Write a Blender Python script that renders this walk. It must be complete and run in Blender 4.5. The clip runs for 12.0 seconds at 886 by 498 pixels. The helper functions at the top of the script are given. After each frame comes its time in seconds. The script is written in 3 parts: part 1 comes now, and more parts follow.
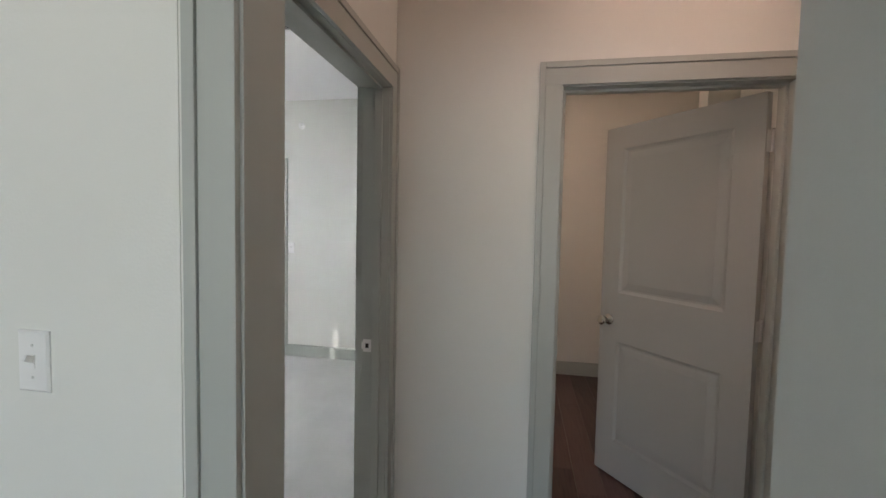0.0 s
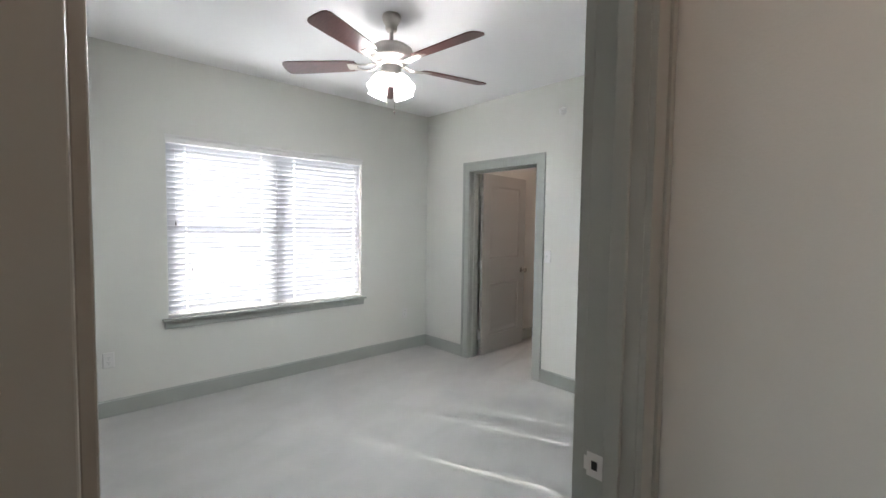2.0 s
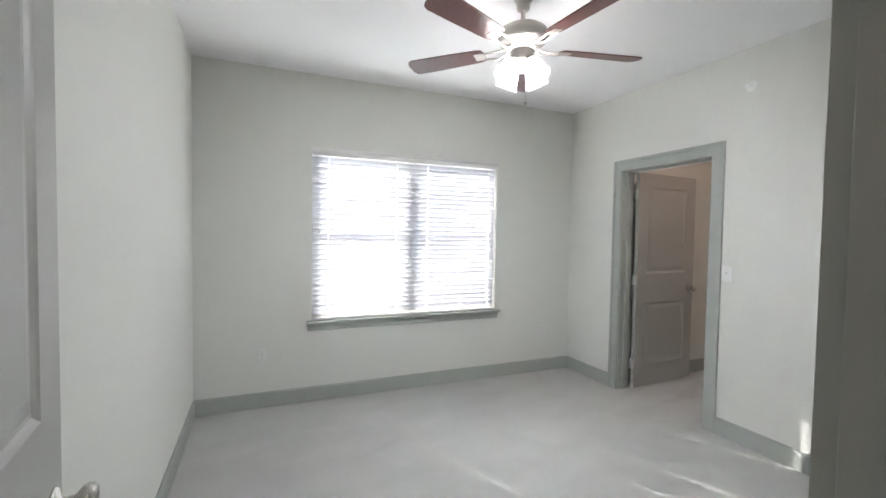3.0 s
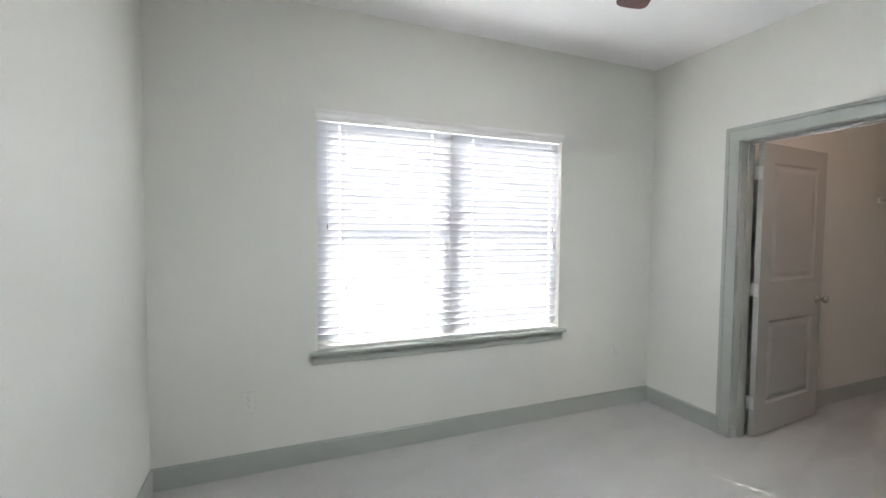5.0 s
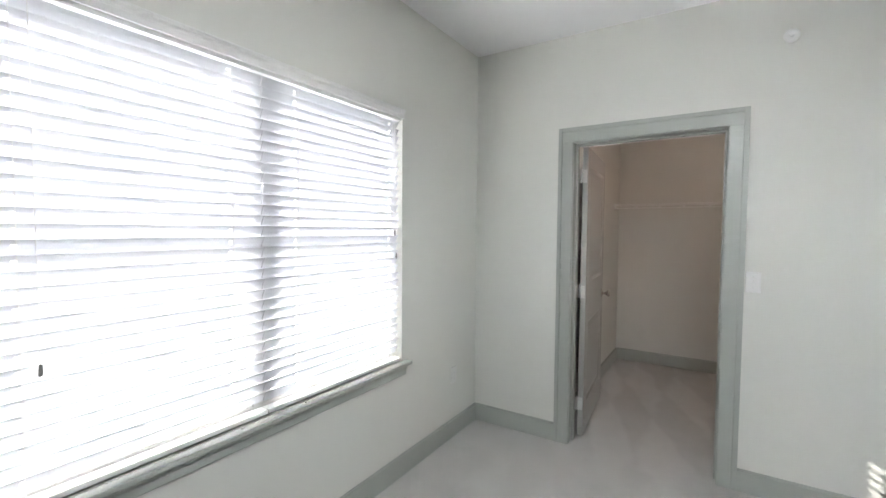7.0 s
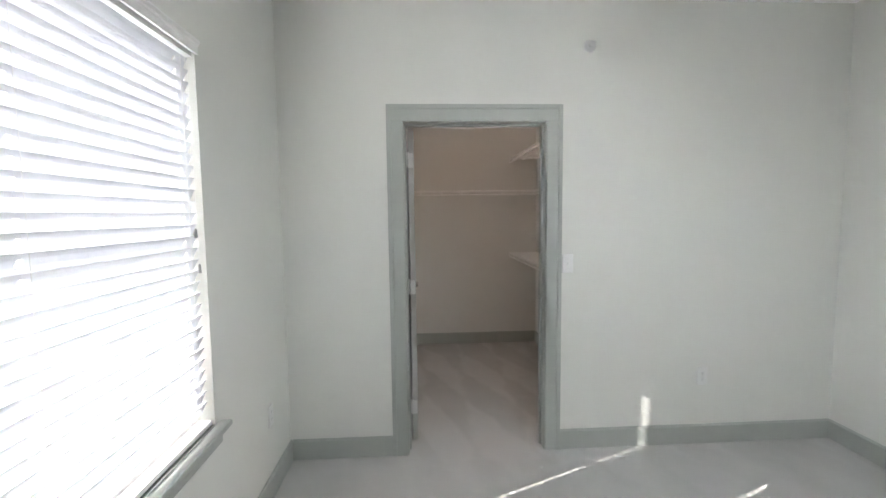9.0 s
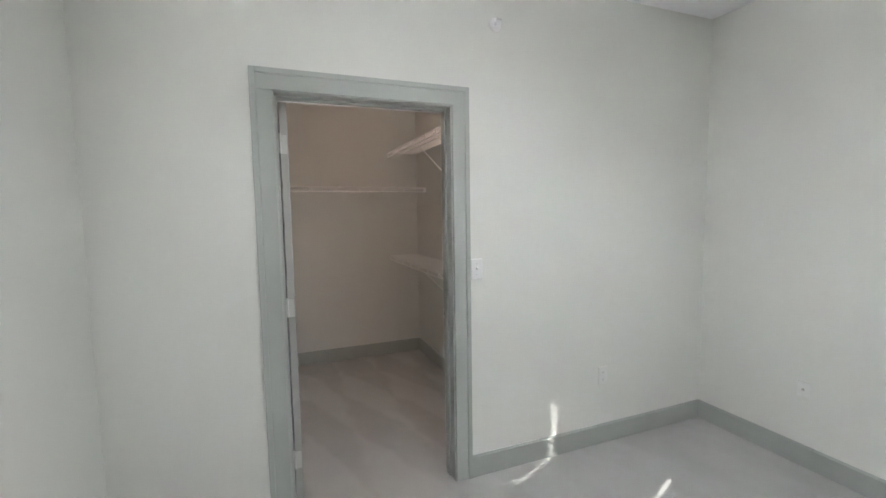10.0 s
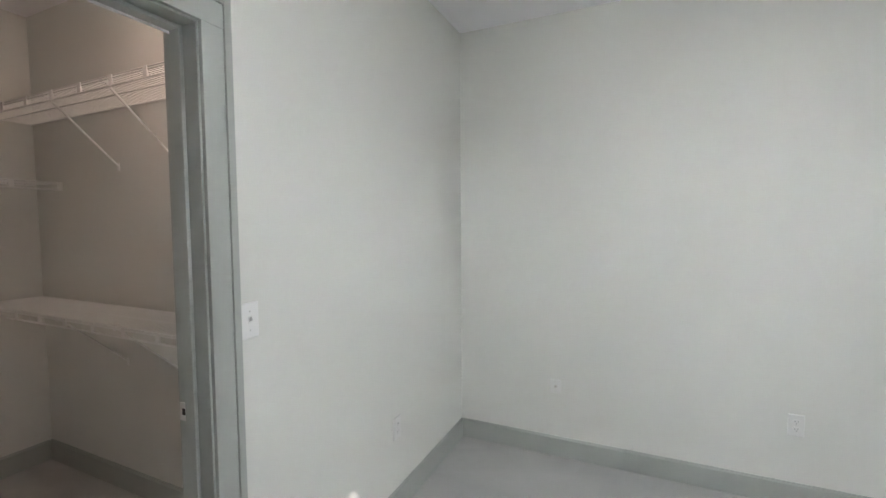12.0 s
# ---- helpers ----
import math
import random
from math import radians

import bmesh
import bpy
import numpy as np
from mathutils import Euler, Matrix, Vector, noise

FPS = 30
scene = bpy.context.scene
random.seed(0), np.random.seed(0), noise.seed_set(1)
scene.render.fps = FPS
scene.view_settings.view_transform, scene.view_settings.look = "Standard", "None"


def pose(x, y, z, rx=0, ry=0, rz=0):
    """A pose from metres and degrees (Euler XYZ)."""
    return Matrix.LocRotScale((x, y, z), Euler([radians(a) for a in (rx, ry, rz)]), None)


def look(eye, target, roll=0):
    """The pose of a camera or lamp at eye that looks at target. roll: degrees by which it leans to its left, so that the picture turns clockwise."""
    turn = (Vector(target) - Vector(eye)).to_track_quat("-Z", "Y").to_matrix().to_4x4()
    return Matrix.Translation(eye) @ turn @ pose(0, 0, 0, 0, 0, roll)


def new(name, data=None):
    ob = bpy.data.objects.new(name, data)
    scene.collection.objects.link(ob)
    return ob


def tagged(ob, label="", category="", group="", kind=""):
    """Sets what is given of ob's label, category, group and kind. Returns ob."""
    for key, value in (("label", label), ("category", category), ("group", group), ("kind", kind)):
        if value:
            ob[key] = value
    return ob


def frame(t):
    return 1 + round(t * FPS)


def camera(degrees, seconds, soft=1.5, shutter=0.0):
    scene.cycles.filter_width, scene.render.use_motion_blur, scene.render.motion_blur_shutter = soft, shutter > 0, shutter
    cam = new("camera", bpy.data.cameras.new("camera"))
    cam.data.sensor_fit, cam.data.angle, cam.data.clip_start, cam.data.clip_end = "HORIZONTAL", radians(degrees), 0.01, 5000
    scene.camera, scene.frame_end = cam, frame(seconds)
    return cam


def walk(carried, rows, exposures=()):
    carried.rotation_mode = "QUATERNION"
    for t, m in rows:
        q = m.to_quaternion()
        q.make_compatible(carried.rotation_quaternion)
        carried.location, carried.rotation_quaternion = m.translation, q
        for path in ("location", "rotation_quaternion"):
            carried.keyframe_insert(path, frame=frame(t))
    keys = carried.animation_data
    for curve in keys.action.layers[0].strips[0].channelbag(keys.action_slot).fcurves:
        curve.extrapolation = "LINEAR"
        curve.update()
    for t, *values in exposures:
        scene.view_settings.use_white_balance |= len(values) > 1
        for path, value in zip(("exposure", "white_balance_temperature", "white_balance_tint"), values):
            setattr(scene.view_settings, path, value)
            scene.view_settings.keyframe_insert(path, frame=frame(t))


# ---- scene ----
cam = camera(91.7, 12.0)
PATH = [
    (0, (4.168, -4.262, 1.451), (3.805, -2.298, 1.343), 1.2),
    (0.5, (4.145, -3.99, 1.449), (3.535, -2.088, 1.356), 1.7),
    (1, (4.112, -3.725, 1.449), (3.21, -1.943, 1.351), 1.1),
    (1.5, (4.036, -3.526, 1.449), (2.835, -1.93, 1.348), 0.9),
    (2, (3.964, -3.371, 1.45), (2.493, -2.019, 1.343), 0.8),
    (2.5, (3.855, -3.219, 1.445), (2.166, -2.151, 1.355), 0.7),
    (3, (3.742, -3.086, 1.441), (1.904, -2.3, 1.367), 0.9),
    (3.5, (3.571, -3.036, 1.451), (1.677, -2.399, 1.374), 1.6),
    (5.5, (2.359, -2.936, 1.425), (0.569, -2.049, 1.323), -0.8),
    (6, (2.075, -2.958, 1.444), (0.47, -1.768, 1.36), -0.8),
    (6.5, (1.811, -2.916, 1.458), (0.441, -1.462, 1.367), -0.2),
    (7, (1.539, -2.89, 1.458), (0.466, -1.204, 1.367), 0.4),
    (7.5, (1.34, -2.897, 1.478), (0.56, -1.058, 1.377), 0.7),
    (9.5, (0.716, -2.358, 1.497), (1.139, -0.411, 1.321), -1.0),
    (10, (0.685, -2.093, 1.498), (1.424, -0.242, 1.323), -0.9),
    (10.5, (0.666, -1.823, 1.48), (1.673, -0.101, 1.338), -0.6),
    (11, (0.658, -1.538, 1.494), (1.944, -0.011, 1.366), 0.4),
    (11.5, (0.69, -1.317, 1.486), (2.264, -0.088, 1.368), 0.1),
    (12, (0.756, -1.113, 1.481), (2.57, -0.28, 1.363), -0.4),
]
walk(cam, [(t, look(eye, target, roll)) for t, eye, target, roll in PATH], [(0, 2.65), (1.0, 2.5), (1.6, 2.46), (2.2, 2.58), (3, 2.62), (9, 2.68), (11, 2.68), (12, 2.62)])

# ---- world, sun, large lights ----
SUN_EL = radians(33.9)
SUN_DIR = Vector((0.917 * math.cos(SUN_EL), 0.399 * math.cos(SUN_EL), -math.sin(SUN_EL))).normalized()
world = bpy.data.worlds.new("world")
scene.world = world
world.use_nodes = True
wn = world.node_tree.nodes
sky = wn.new("ShaderNodeTexSky")
sky.sky_type, sky.sun_disc = "NISHITA", False
sky.sun_elevation, sky.sun_rotation = SUN_EL, math.atan2(-SUN_DIR.x, -SUN_DIR.y)
wn["Background"].inputs[1].default_value = 0.1
world.cycles.sampling_method = "NONE"
world.node_tree.links.new(sky.outputs[0], wn["Background"].inputs[0])

sun = new("sun", bpy.data.lights.new("sun", "SUN"))
sun.data.energy, sun.data.angle, sun.data.color = 4.9, radians(0.4), (1, 0.95, 0.88)
sun.matrix_world = look((-20, -8, 14), Vector((-20, -8, 14)) + SUN_DIR)


def area(name, m, sx, sy, power, colour):
    ob = new(name, bpy.data.lights.new(name, "AREA"))
    ob.data.shape, ob.data.size, ob.data.size_y = "RECTANGLE", sx, sy
    ob.data.energy, ob.data.color = power, colour
    ob.matrix_world = m
    return ob


# area lamps: sky's light in the bedroom window; daylight added from an unseen living room side
area("window_daylight", look((-0.16, -1.795, 1.40), (1, -1.795, 1.40)), 1.7, 1.35, 3.0, (0.76, 0.88, 1.0))
area("living_daylight", look((3.0, -7.9, 1.5), (3.2, 0, 1.4)), 3.0, 1.9, 2.5, (0.93, 0.97, 0.98))


# ---- materials ----
def material(name, colour, rough=0.6, metal=0.0, grain=0.0, scale=200.0, blotch=0.0, blotch_scale=1.5, spec=0.5):
    """A plain surface with fine relief and a slow drift of its colour."""
    m = bpy.data.materials.new(name)
    m.use_nodes = True
    nt = m.node_tree
    b = nt.nodes["Principled BSDF"]
    b.inputs["Base Color"].default_value = (*colour, 1)
    b.inputs["Roughness"].default_value, b.inputs["Metallic"].default_value = rough, metal
    b.inputs["Specular IOR Level"].default_value = spec
    tc = nt.nodes.new("ShaderNodeTexCoord")
    if blotch:
        n = nt.nodes.new("ShaderNodeTexNoise")
        n.inputs["Scale"].default_value, n.inputs["Detail"].default_value = blotch_scale, 5
        nt.links.new(tc.outputs["Object"], n.inputs["Vector"])
        mix = nt.nodes.new("ShaderNodeMix")
        mix.data_type = "RGBA"
        mix.inputs[6].default_value = (*[c * (1 - blotch) for c in colour], 1)
        mix.inputs[7].default_value = (*[min(1, c * (1 + blotch)) for c in colour], 1)
        nt.links.new(n.outputs["Fac"], mix.inputs[0])
        nt.links.new(mix.outputs[2], b.inputs["Base Color"])
    if grain:
        n = nt.nodes.new("ShaderNodeTexNoise")
        n.inputs["Scale"].default_value, n.inputs["Detail"].default_value = scale, 3
        nt.links.new(tc.outputs["Object"], n.inputs["Vector"])
        bump = nt.nodes.new("ShaderNodeBump")
        bump.inputs["Strength"].default_value, bump.inputs["Distance"].default_value = grain, 0.002
        nt.links.new(n.outputs["Fac"], bump.inputs["Height"])
        nt.links.new(bump.outputs[0], b.inputs["Normal"])
    return m


WALL = material("wall_paint", (0.715, 0.718, 0.680), 0.75, grain=0.25, scale=160, blotch=0.025, blotch_scale=1.2, spec=0.3)
CEIL = material("ceiling_paint", (0.89, 0.89, 0.90), 0.85, grain=0.4, scale=120, blotch=0.02, spec=0.2)
TRIM = material("trim_paint", (0.395, 0.415, 0.39), 0.38, grain=0.06, scale=60, blotch=0.03, blotch_scale=3)
DOORP = material("door_paint", (0.43, 0.43, 0.41), 0.36, grain=0.06, scale=90, blotch=0.03, blotch_scale=2)
WHITEP = material("white_plastic", (0.78, 0.78, 0.77), 0.35)
PLATE = material("ivory_plate", (0.74, 0.74, 0.72), 0.4)
SLOTS = material("slot_shade_grey", (0.22, 0.22, 0.21), 0.6)
VINYL = material("taupe_vinyl", (0.60, 0.59, 0.585), 0.4, grain=0.03, scale=40)
NICKEL = material("satin_nickel", (0.56, 0.53, 0.50), 0.42, 1.0, grain=0.05, scale=300)
DARK = material("dark_slot", (0.02, 0.02, 0.02), 0.6)
CHROME = material("brushed_chrome", (0.7, 0.68, 0.64), 0.2, 1.0)
WIRE = material("white_coated_wire", (0.8, 0.8, 0.78), 0.35)
CORD = material("grey_cord", (0.25, 0.25, 0.25), 0.7)


def carpet():
    m = material("carpet_pile", (0.42, 0.405, 0.395), 0.98, spec=0.1)
    nt = m.node_tree
    b = nt.nodes["Principled BSDF"]
    b.inputs["Sheen Weight"].default_value = 0.25
    tc = nt.nodes.new("ShaderNodeTexCoord")
    fine = nt.nodes.new("ShaderNodeTexNoise")
    fine.inputs["Scale"].default_value, fine.inputs["Detail"].default_value = 260, 4
    broad = nt.nodes.new("ShaderNodeTexNoise")
    broad.inputs["Scale"].default_value, broad.inputs["Detail"].default_value = 3.2, 4
    broad.inputs["Distortion"].default_value = 0.8
    # rows of wedges, brushed by a vacuum cleaner
    sep = nt.nodes.new("ShaderNodeSeparateXYZ")
    wob = nt.nodes.new("ShaderNodeTexNoise")
    wob.inputs["Scale"].default_value, wob.inputs["Detail"].default_value = 3.0, 2
    warp = nt.nodes.new("ShaderNodeMix")
    warp.data_type, warp.blend_type = "RGBA", "LINEAR_LIGHT"
    warp.inputs[0].default_value = 0.10
    nt.links.new(tc.outputs["Object"], warp.inputs[6])
    nt.links.new(tc.outputs["Object"], wob.inputs["Vector"])
    nt.links.new(wob.outputs["Color"], warp.inputs[7])
    nt.links.new(warp.outputs[2], sep.inputs[0])

    def calc(op, a, b, c=None):
        n = nt.nodes.new("ShaderNodeMath")
        n.operation = op
        for k, v in enumerate((a, b, c)):
            if v is None:
                continue
            if isinstance(v, (int, float)):
                n.inputs[k].default_value = v
            else:
                nt.links.new(v, n.inputs[k])
        return n.outputs[0]

    zig = calc("PINGPONG", calc("MULTIPLY_ADD", sep.outputs["Y"], 1.3, calc("MULTIPLY", sep.outputs["X"], 6.0)), 1.0)
    row = calc("PINGPONG", calc("MULTIPLY_ADD", sep.outputs["Y"], 1.55, calc("MULTIPLY", sep.outputs["X"], 0.7)), 1.0)
    edge = calc("SUBTRACT", row, zig)
    for n in (fine, broad):
        nt.links.new(tc.outputs["Object"], n.inputs["Vector"])
    ramp = nt.nodes.new("ShaderNodeMapRange")
    ramp.inputs[1].default_value, ramp.inputs[2].default_value = -0.16, 0.24
    ramp.interpolation_type = "SMOOTHSTEP"
    nt.links.new(edge, ramp.inputs[0])
    add = nt.nodes.new("ShaderNodeMath")
    add.operation = "MULTIPLY_ADD"
    # the marks are stronger in the closet, where nobody has walked
    mr = nt.nodes.new("ShaderNodeMapRange")
    mr.inputs[1].default_value, mr.inputs[2].default_value = -0.25, 0.35
    mr.inputs[3].default_value, mr.inputs[4].default_value = 0.09, 0.38
    nt.links.new(sep.outputs["Y"], mr.inputs[0])
    nt.links.new(mr.outputs[0], add.inputs[1])
    nt.links.new(ramp.outputs[0], add.inputs[0])
    half = nt.nodes.new("ShaderNodeMath")
    half.operation = "MULTIPLY"
    half.inputs[1].default_value = 0.55
    nt.links.new(broad.outputs["Fac"], half.inputs[0])
    nt.links.new(half.outputs[0], add.inputs[2])
    mix = nt.nodes.new("ShaderNodeMix")
    mix.data_type = "RGBA"
    mix.inputs[6].default_value, mix.inputs[7].default_value = (0.435, 0.435, 0.42, 1), (0.625, 0.625, 0.605, 1)
    nt.links.new(add.outputs[0], mix.inputs[0])
    tiny = nt.nodes.new("ShaderNodeMix")
    tiny.data_type, tiny.blend_type = "RGBA", "MULTIPLY"
    tiny.inputs[0].default_value = 0.22
    nt.links.new(mix.outputs[2], tiny.inputs[6])
    nt.links.new(fine.outputs["Fac"], tiny.inputs[7])
    nt.links.new(tiny.outputs[2], b.inputs["Base Color"])
    bump = nt.nodes.new("ShaderNodeBump")
    bump.inputs["Strength"].default_value, bump.inputs["Distance"].default_value = 0.7, 0.006
    nt.links.new(fine.outputs["Fac"], bump.inputs["Height"])
    nt.links.new(bump.outputs[0], b.inputs["Normal"])
    return m


CARPET = carpet()


def wood(name, dark, light, rough, axis_scale=(1, 14, 14)):
    m = material(name, light, rough)
    nt = m.node_tree
    b = nt.nodes["Principled BSDF"]
    tc = nt.nodes.new("ShaderNodeTexCoord")
    mp = nt.nodes.new("ShaderNodeMapping")
    mp.inputs["Scale"].default_value = axis_scale
    n = nt.nodes.new("ShaderNodeTexNoise")
    n.inputs["Scale"].default_value, n.inputs["Detail"].default_value, n.inputs["Distortion"].default_value = 3.0, 8, 1.2
    nt.links.new(tc.outputs["Object"], mp.inputs["Vector"])
    nt.links.new(mp.outputs[0], n.inputs["Vector"])
    info = nt.nodes.new("ShaderNodeObjectInfo")
    add = nt.nodes.new("ShaderNodeMath")
    add.operation = "MULTIPLY_ADD"
    add.inputs[1].default_value = 0.45
    nt.links.new(info.outputs["Random"], add.inputs[0])
    nt.links.new(n.outputs["Fac"], add.inputs[2])
    ramp = nt.nodes.new("ShaderNodeValToRGB")
    ramp.color_ramp.elements[0].color, ramp.color_ramp.elements[1].color = (*dark, 1), (*light, 1)
    ramp.color_ramp.elements[0].position, ramp.color_ramp.elements[1].position = 0.38, 0.95
    nt.links.new(add.outputs[0], ramp.inputs[0])
    nt.links.new(ramp.outputs[0], b.inputs["Base Color"])
    bump = nt.nodes.new("ShaderNodeBump")
    bump.inputs["Strength"].default_value, bump.inputs["Distance"].default_value = 0.15, 0.002
    nt.links.new(n.outputs["Fac"], bump.inputs["Height"])
    nt.links.new(bump.outputs[0], b.inputs["Normal"])
    return m


PLANK = wood("plank_floor", (0.028, 0.018, 0.017), (0.11, 0.068, 0.064), 0.35, (14, 1, 14))
BLADE = wood("cherry_veneer", (0.06, 0.022, 0.020), (0.14, 0.050, 0.046), 0.34, (2.2, 34, 34))


def thin_white(name, share, through_colour, glow=(0, 0, 0), strength=0.0):
    """Thin white plastic or frosted glass that lets a share of the light through."""
    m = bpy.data.materials.new(name)
    m.use_nodes = True
    nt = m.node_tree
    b = nt.nodes["Principled BSDF"]
    b.inputs["Base Color"].default_value = (0.70, 0.71, 0.74, 1)
    b.inputs["Roughness"].default_value = 0.45
    b.inputs["Emission Color"].default_value, b.inputs["Emission Strength"].default_value = (*glow, 1), strength
    tr = nt.nodes.new("ShaderNodeBsdfTranslucent")
    tr.inputs["Color"].default_value = (*through_colour, 1)
    mix = nt.nodes.new("ShaderNodeMixShader")
    mix.inputs[0].default_value = share
    nt.links.new(b.outputs[0], mix.inputs[1])
    nt.links.new(tr.outputs[0], mix.inputs[2])
    nt.links.new(mix.outputs[0], nt.nodes["Material Output"].inputs[0])
    return m


SLAT = thin_white("blind_slat", 0.12, (0.84, 0.86, 0.97))


def emitter(name, colour, strength, base=(0.8, 0.8, 0.8)):
    m = material(name, base, 0.5)
    b = m.node_tree.nodes["Principled BSDF"]
    b.inputs["Emission Color"].default_value = (*colour, 1)
    b.inputs["Emission Strength"].default_value = strength
    return m


SHADE = thin_white("frosted_glass_shade", 0.33, (0.9, 0.88, 0.85), (0.98, 0.95, 0.95), 4.8)
BULB = emitter("lit_bulb", (0.89, 0.94, 1.0), 240.0)
LAMPGLASS = emitter("opal_lamp_glass", (1.0, 0.67, 0.50), 6.6)
HALLGLASS = emitter("hall_lamp_glass", (1.0, 0.66, 0.52), 3.7)
CLOSETGLASS = emitter("closet_fill_glass", (1.0, 0.72, 0.61), 4.2)


def glass():
    m = bpy.data.materials.new("window_glass")
    m.use_nodes = True
    nt = m.node_tree
    nt.nodes.remove(nt.nodes["Principled BSDF"])
    g = nt.nodes.new("ShaderNodeBsdfGlass")
    g.inputs["IOR"].default_value, g.inputs["Roughness"].default_value = 1.45, 0
    nt.links.new(g.outputs[0], nt.nodes["Material Output"].inputs[0])
    return m


GLASS = glass()


# ---- mesh helpers ----
def box(bm, x0, x1, y0, y1, z0, z1, m=None):
    vs = [bm.verts.new((x, y, z)) for z in (z0, z1) for x, y in ((x0, y0), (x1, y0), (x1, y1), (x0, y1))]
    fs = [bm.faces.new([vs[i] for i in q]) for q in
          ((3, 2, 1, 0), (4, 5, 6, 7), (0, 1, 5, 4), (1, 2, 6, 5), (2, 3, 7, 6), (3, 0, 4, 7))]
    if m is not None:
        bmesh.ops.transform(bm, matrix=m, verts=vs)
    return fs


def part(name, bm, mat, parent=None, label="", bevel=0.0, smooth=False):
    """Links a bmesh as one mesh object, under a thing or on its own."""
    bmesh.ops.recalc_face_normals(bm, faces=bm.faces)
    me = bpy.data.meshes.new(name)
    bm.to_mesh(me)
    bm.free()
    me.materials.append(mat)
    if smooth:
        for p in me.polygons:
            p.use_smooth = True
    ob = new(name, me)
    if parent is not None:
        ob.parent = parent
    if bevel:
        md = ob.modifiers.new("bevel", "BEVEL")
        md.width, md.segments, md.limit_method = bevel, 2, "ANGLE"
    if label:
        ob["label"] = label
    return ob


def empty(name, m, label, category, group=""):
    ob = tagged(new(name), label, category, group)
    ob.matrix_world = m
    return ob


def boxes(name, dims, mat, parent=None, label="", bevel=0.0):
    bm = bmesh.new()
    for d in dims:
        box(bm, *d)
    return part(name, bm, mat, parent, label, bevel)


def lathe(bm, profile, m=None, n=24):
    """Turns (radius, height) pairs about z."""
    rings = []
    for r, z in profile:
        rings.append([bm.verts.new((max(r, 1e-5) * math.cos(2 * math.pi * i / n), max(r, 1e-5) * math.sin(2 * math.pi * i / n), z)) for i in range(n)])
    for a, b in zip(rings, rings[1:]):
        for i in range(n):
            bm.faces.new((a[i], a[(i + 1) % n], b[(i + 1) % n], b[i]))
    for ring, (r, z) in ((rings[0], profile[0]), (rings[-1], profile[-1])):
        if r > 1e-4:
            bm.faces.new(ring)
    if m is not None:
        bmesh.ops.transform(bm, matrix=m, verts=[v for ring in rings for v in ring])


def tube(bm, a, b, r, n=8):
    a, b = Vector(a), Vector(b)
    m = Matrix.Translation(a) @ (b - a).to_track_quat("Z", "Y").to_matrix().to_4x4()
    lathe(bm, [(r, 0), (r, (b - a).length)], m, n)


def structure(ob, label, category="wall"):
    return tagged(ob, label, category, kind="structure")


def wall(name, axis, c0, c1, a0, a1, z0, z1, holes, label):
    """A wall slab across axis from c0 to c1, running a0 to a1, with rectangular holes (a, a, z, z)."""
    cuts_a = sorted({a0, a1, *[h[0] for h in holes], *[h[1] for h in holes]})
    dims = []
    for p, q in zip(cuts_a, cuts_a[1:]):
        mid = (p + q) / 2
        over = sorted([(h[2], h[3]) for h in holes if h[0] < mid < h[1]])
        z = z0
        for s, e in over + [(z1, z1)]:
            if s > z + 1e-6:
                dims.append((c0, c1, p, q, z, s) if axis == "x" else (p, q, c0, c1, z, s))
            z = e
    bm = bmesh.new()
    for d in dims:
        box(bm, *d)
    return structure(part(name, bm, WALL), label)


# ---- walls, floors, ceilings ----
H = 2.74
WY0, WY1, WZ0, WZ1 = -2.680, -0.915, 0.685, 2.102       # bedroom window
KX0, KX1 = 0.725, 1.573                                # closet door, clear width
AY0, AY1 = -3.359, -2.477                              # bedroom door, clear width
BX0, BX1 = 4.318, 5.168                                # bath door
OX0, OX1 = 3.715, 4.575                                # cased opening towards the living room
DT = 2.035                                             # height of the clear openings
J = 0.018                                              # jamb boards

wall("wall_window", "x", -0.125, 0, -3.625, 2.40, 0, H, [(WY0, WY1, WZ0, WZ1)], "off-white painted outside wall with a wide window")
wall("wall_closet", "y", 0, 0.135, 0, 3.475, 0, H, [(KX0 - J, KX1 + J, 0, DT + J)], "off-white painted wall with the closet doorway")
wall("wall_entry", "x", 3.475, 3.595, -3.625, 2.4, 0, H, [(AY0 - J, AY1 + J, 0, DT + J)], "off-white painted wall with the bedroom doorway")
wall("wall_south", "y", -3.625, -3.553, 0, 3.475, 0, H, [], "off-white painted bedroom wall behind the open door")
wall("closet_wall_left", "x", 0.48, 0.602, 0.135, 2.40, 0, H, [], "off-white painted closet side wall")
wall("closet_wall_back", "y", 2.28, 2.40, 0.602, 2.14, 0, H, [], "off-white painted closet back wall")
wall("closet_wall_right", "x", 2.14, 2.26, 0.135, 2.40, 0, H, [], "off-white painted closet side wall with wire shelves")
wall("wall_bath", "y", -2.388, -2.268, 3.595, 5.90, 0, H, [(BX0 - J, BX1 + J, 0, DT + J)], "off-white painted hall wall with the bath doorway")
wall("hall_divider", "y", -3.623, -3.502, 3.595, 6.5, 0, H, [(OX0 - J, OX1 + J, 0, DT + J)], "off-white painted wall with a cased opening")
wall("living_wall_left", "y", -3.695, -3.625, -0.16, 1.2, 0, H, [], "off-white painted living room wall end")
wall("hall_wall_right", "x", 5.78, 5.90, -3.502, -2.388, 0, H, [], "off-white painted hall end wall")
wall("bath_wall_back", "y", 0.12, 0.24, 3.595, 5.90, 0, H, [], "off-white painted bath back wall")
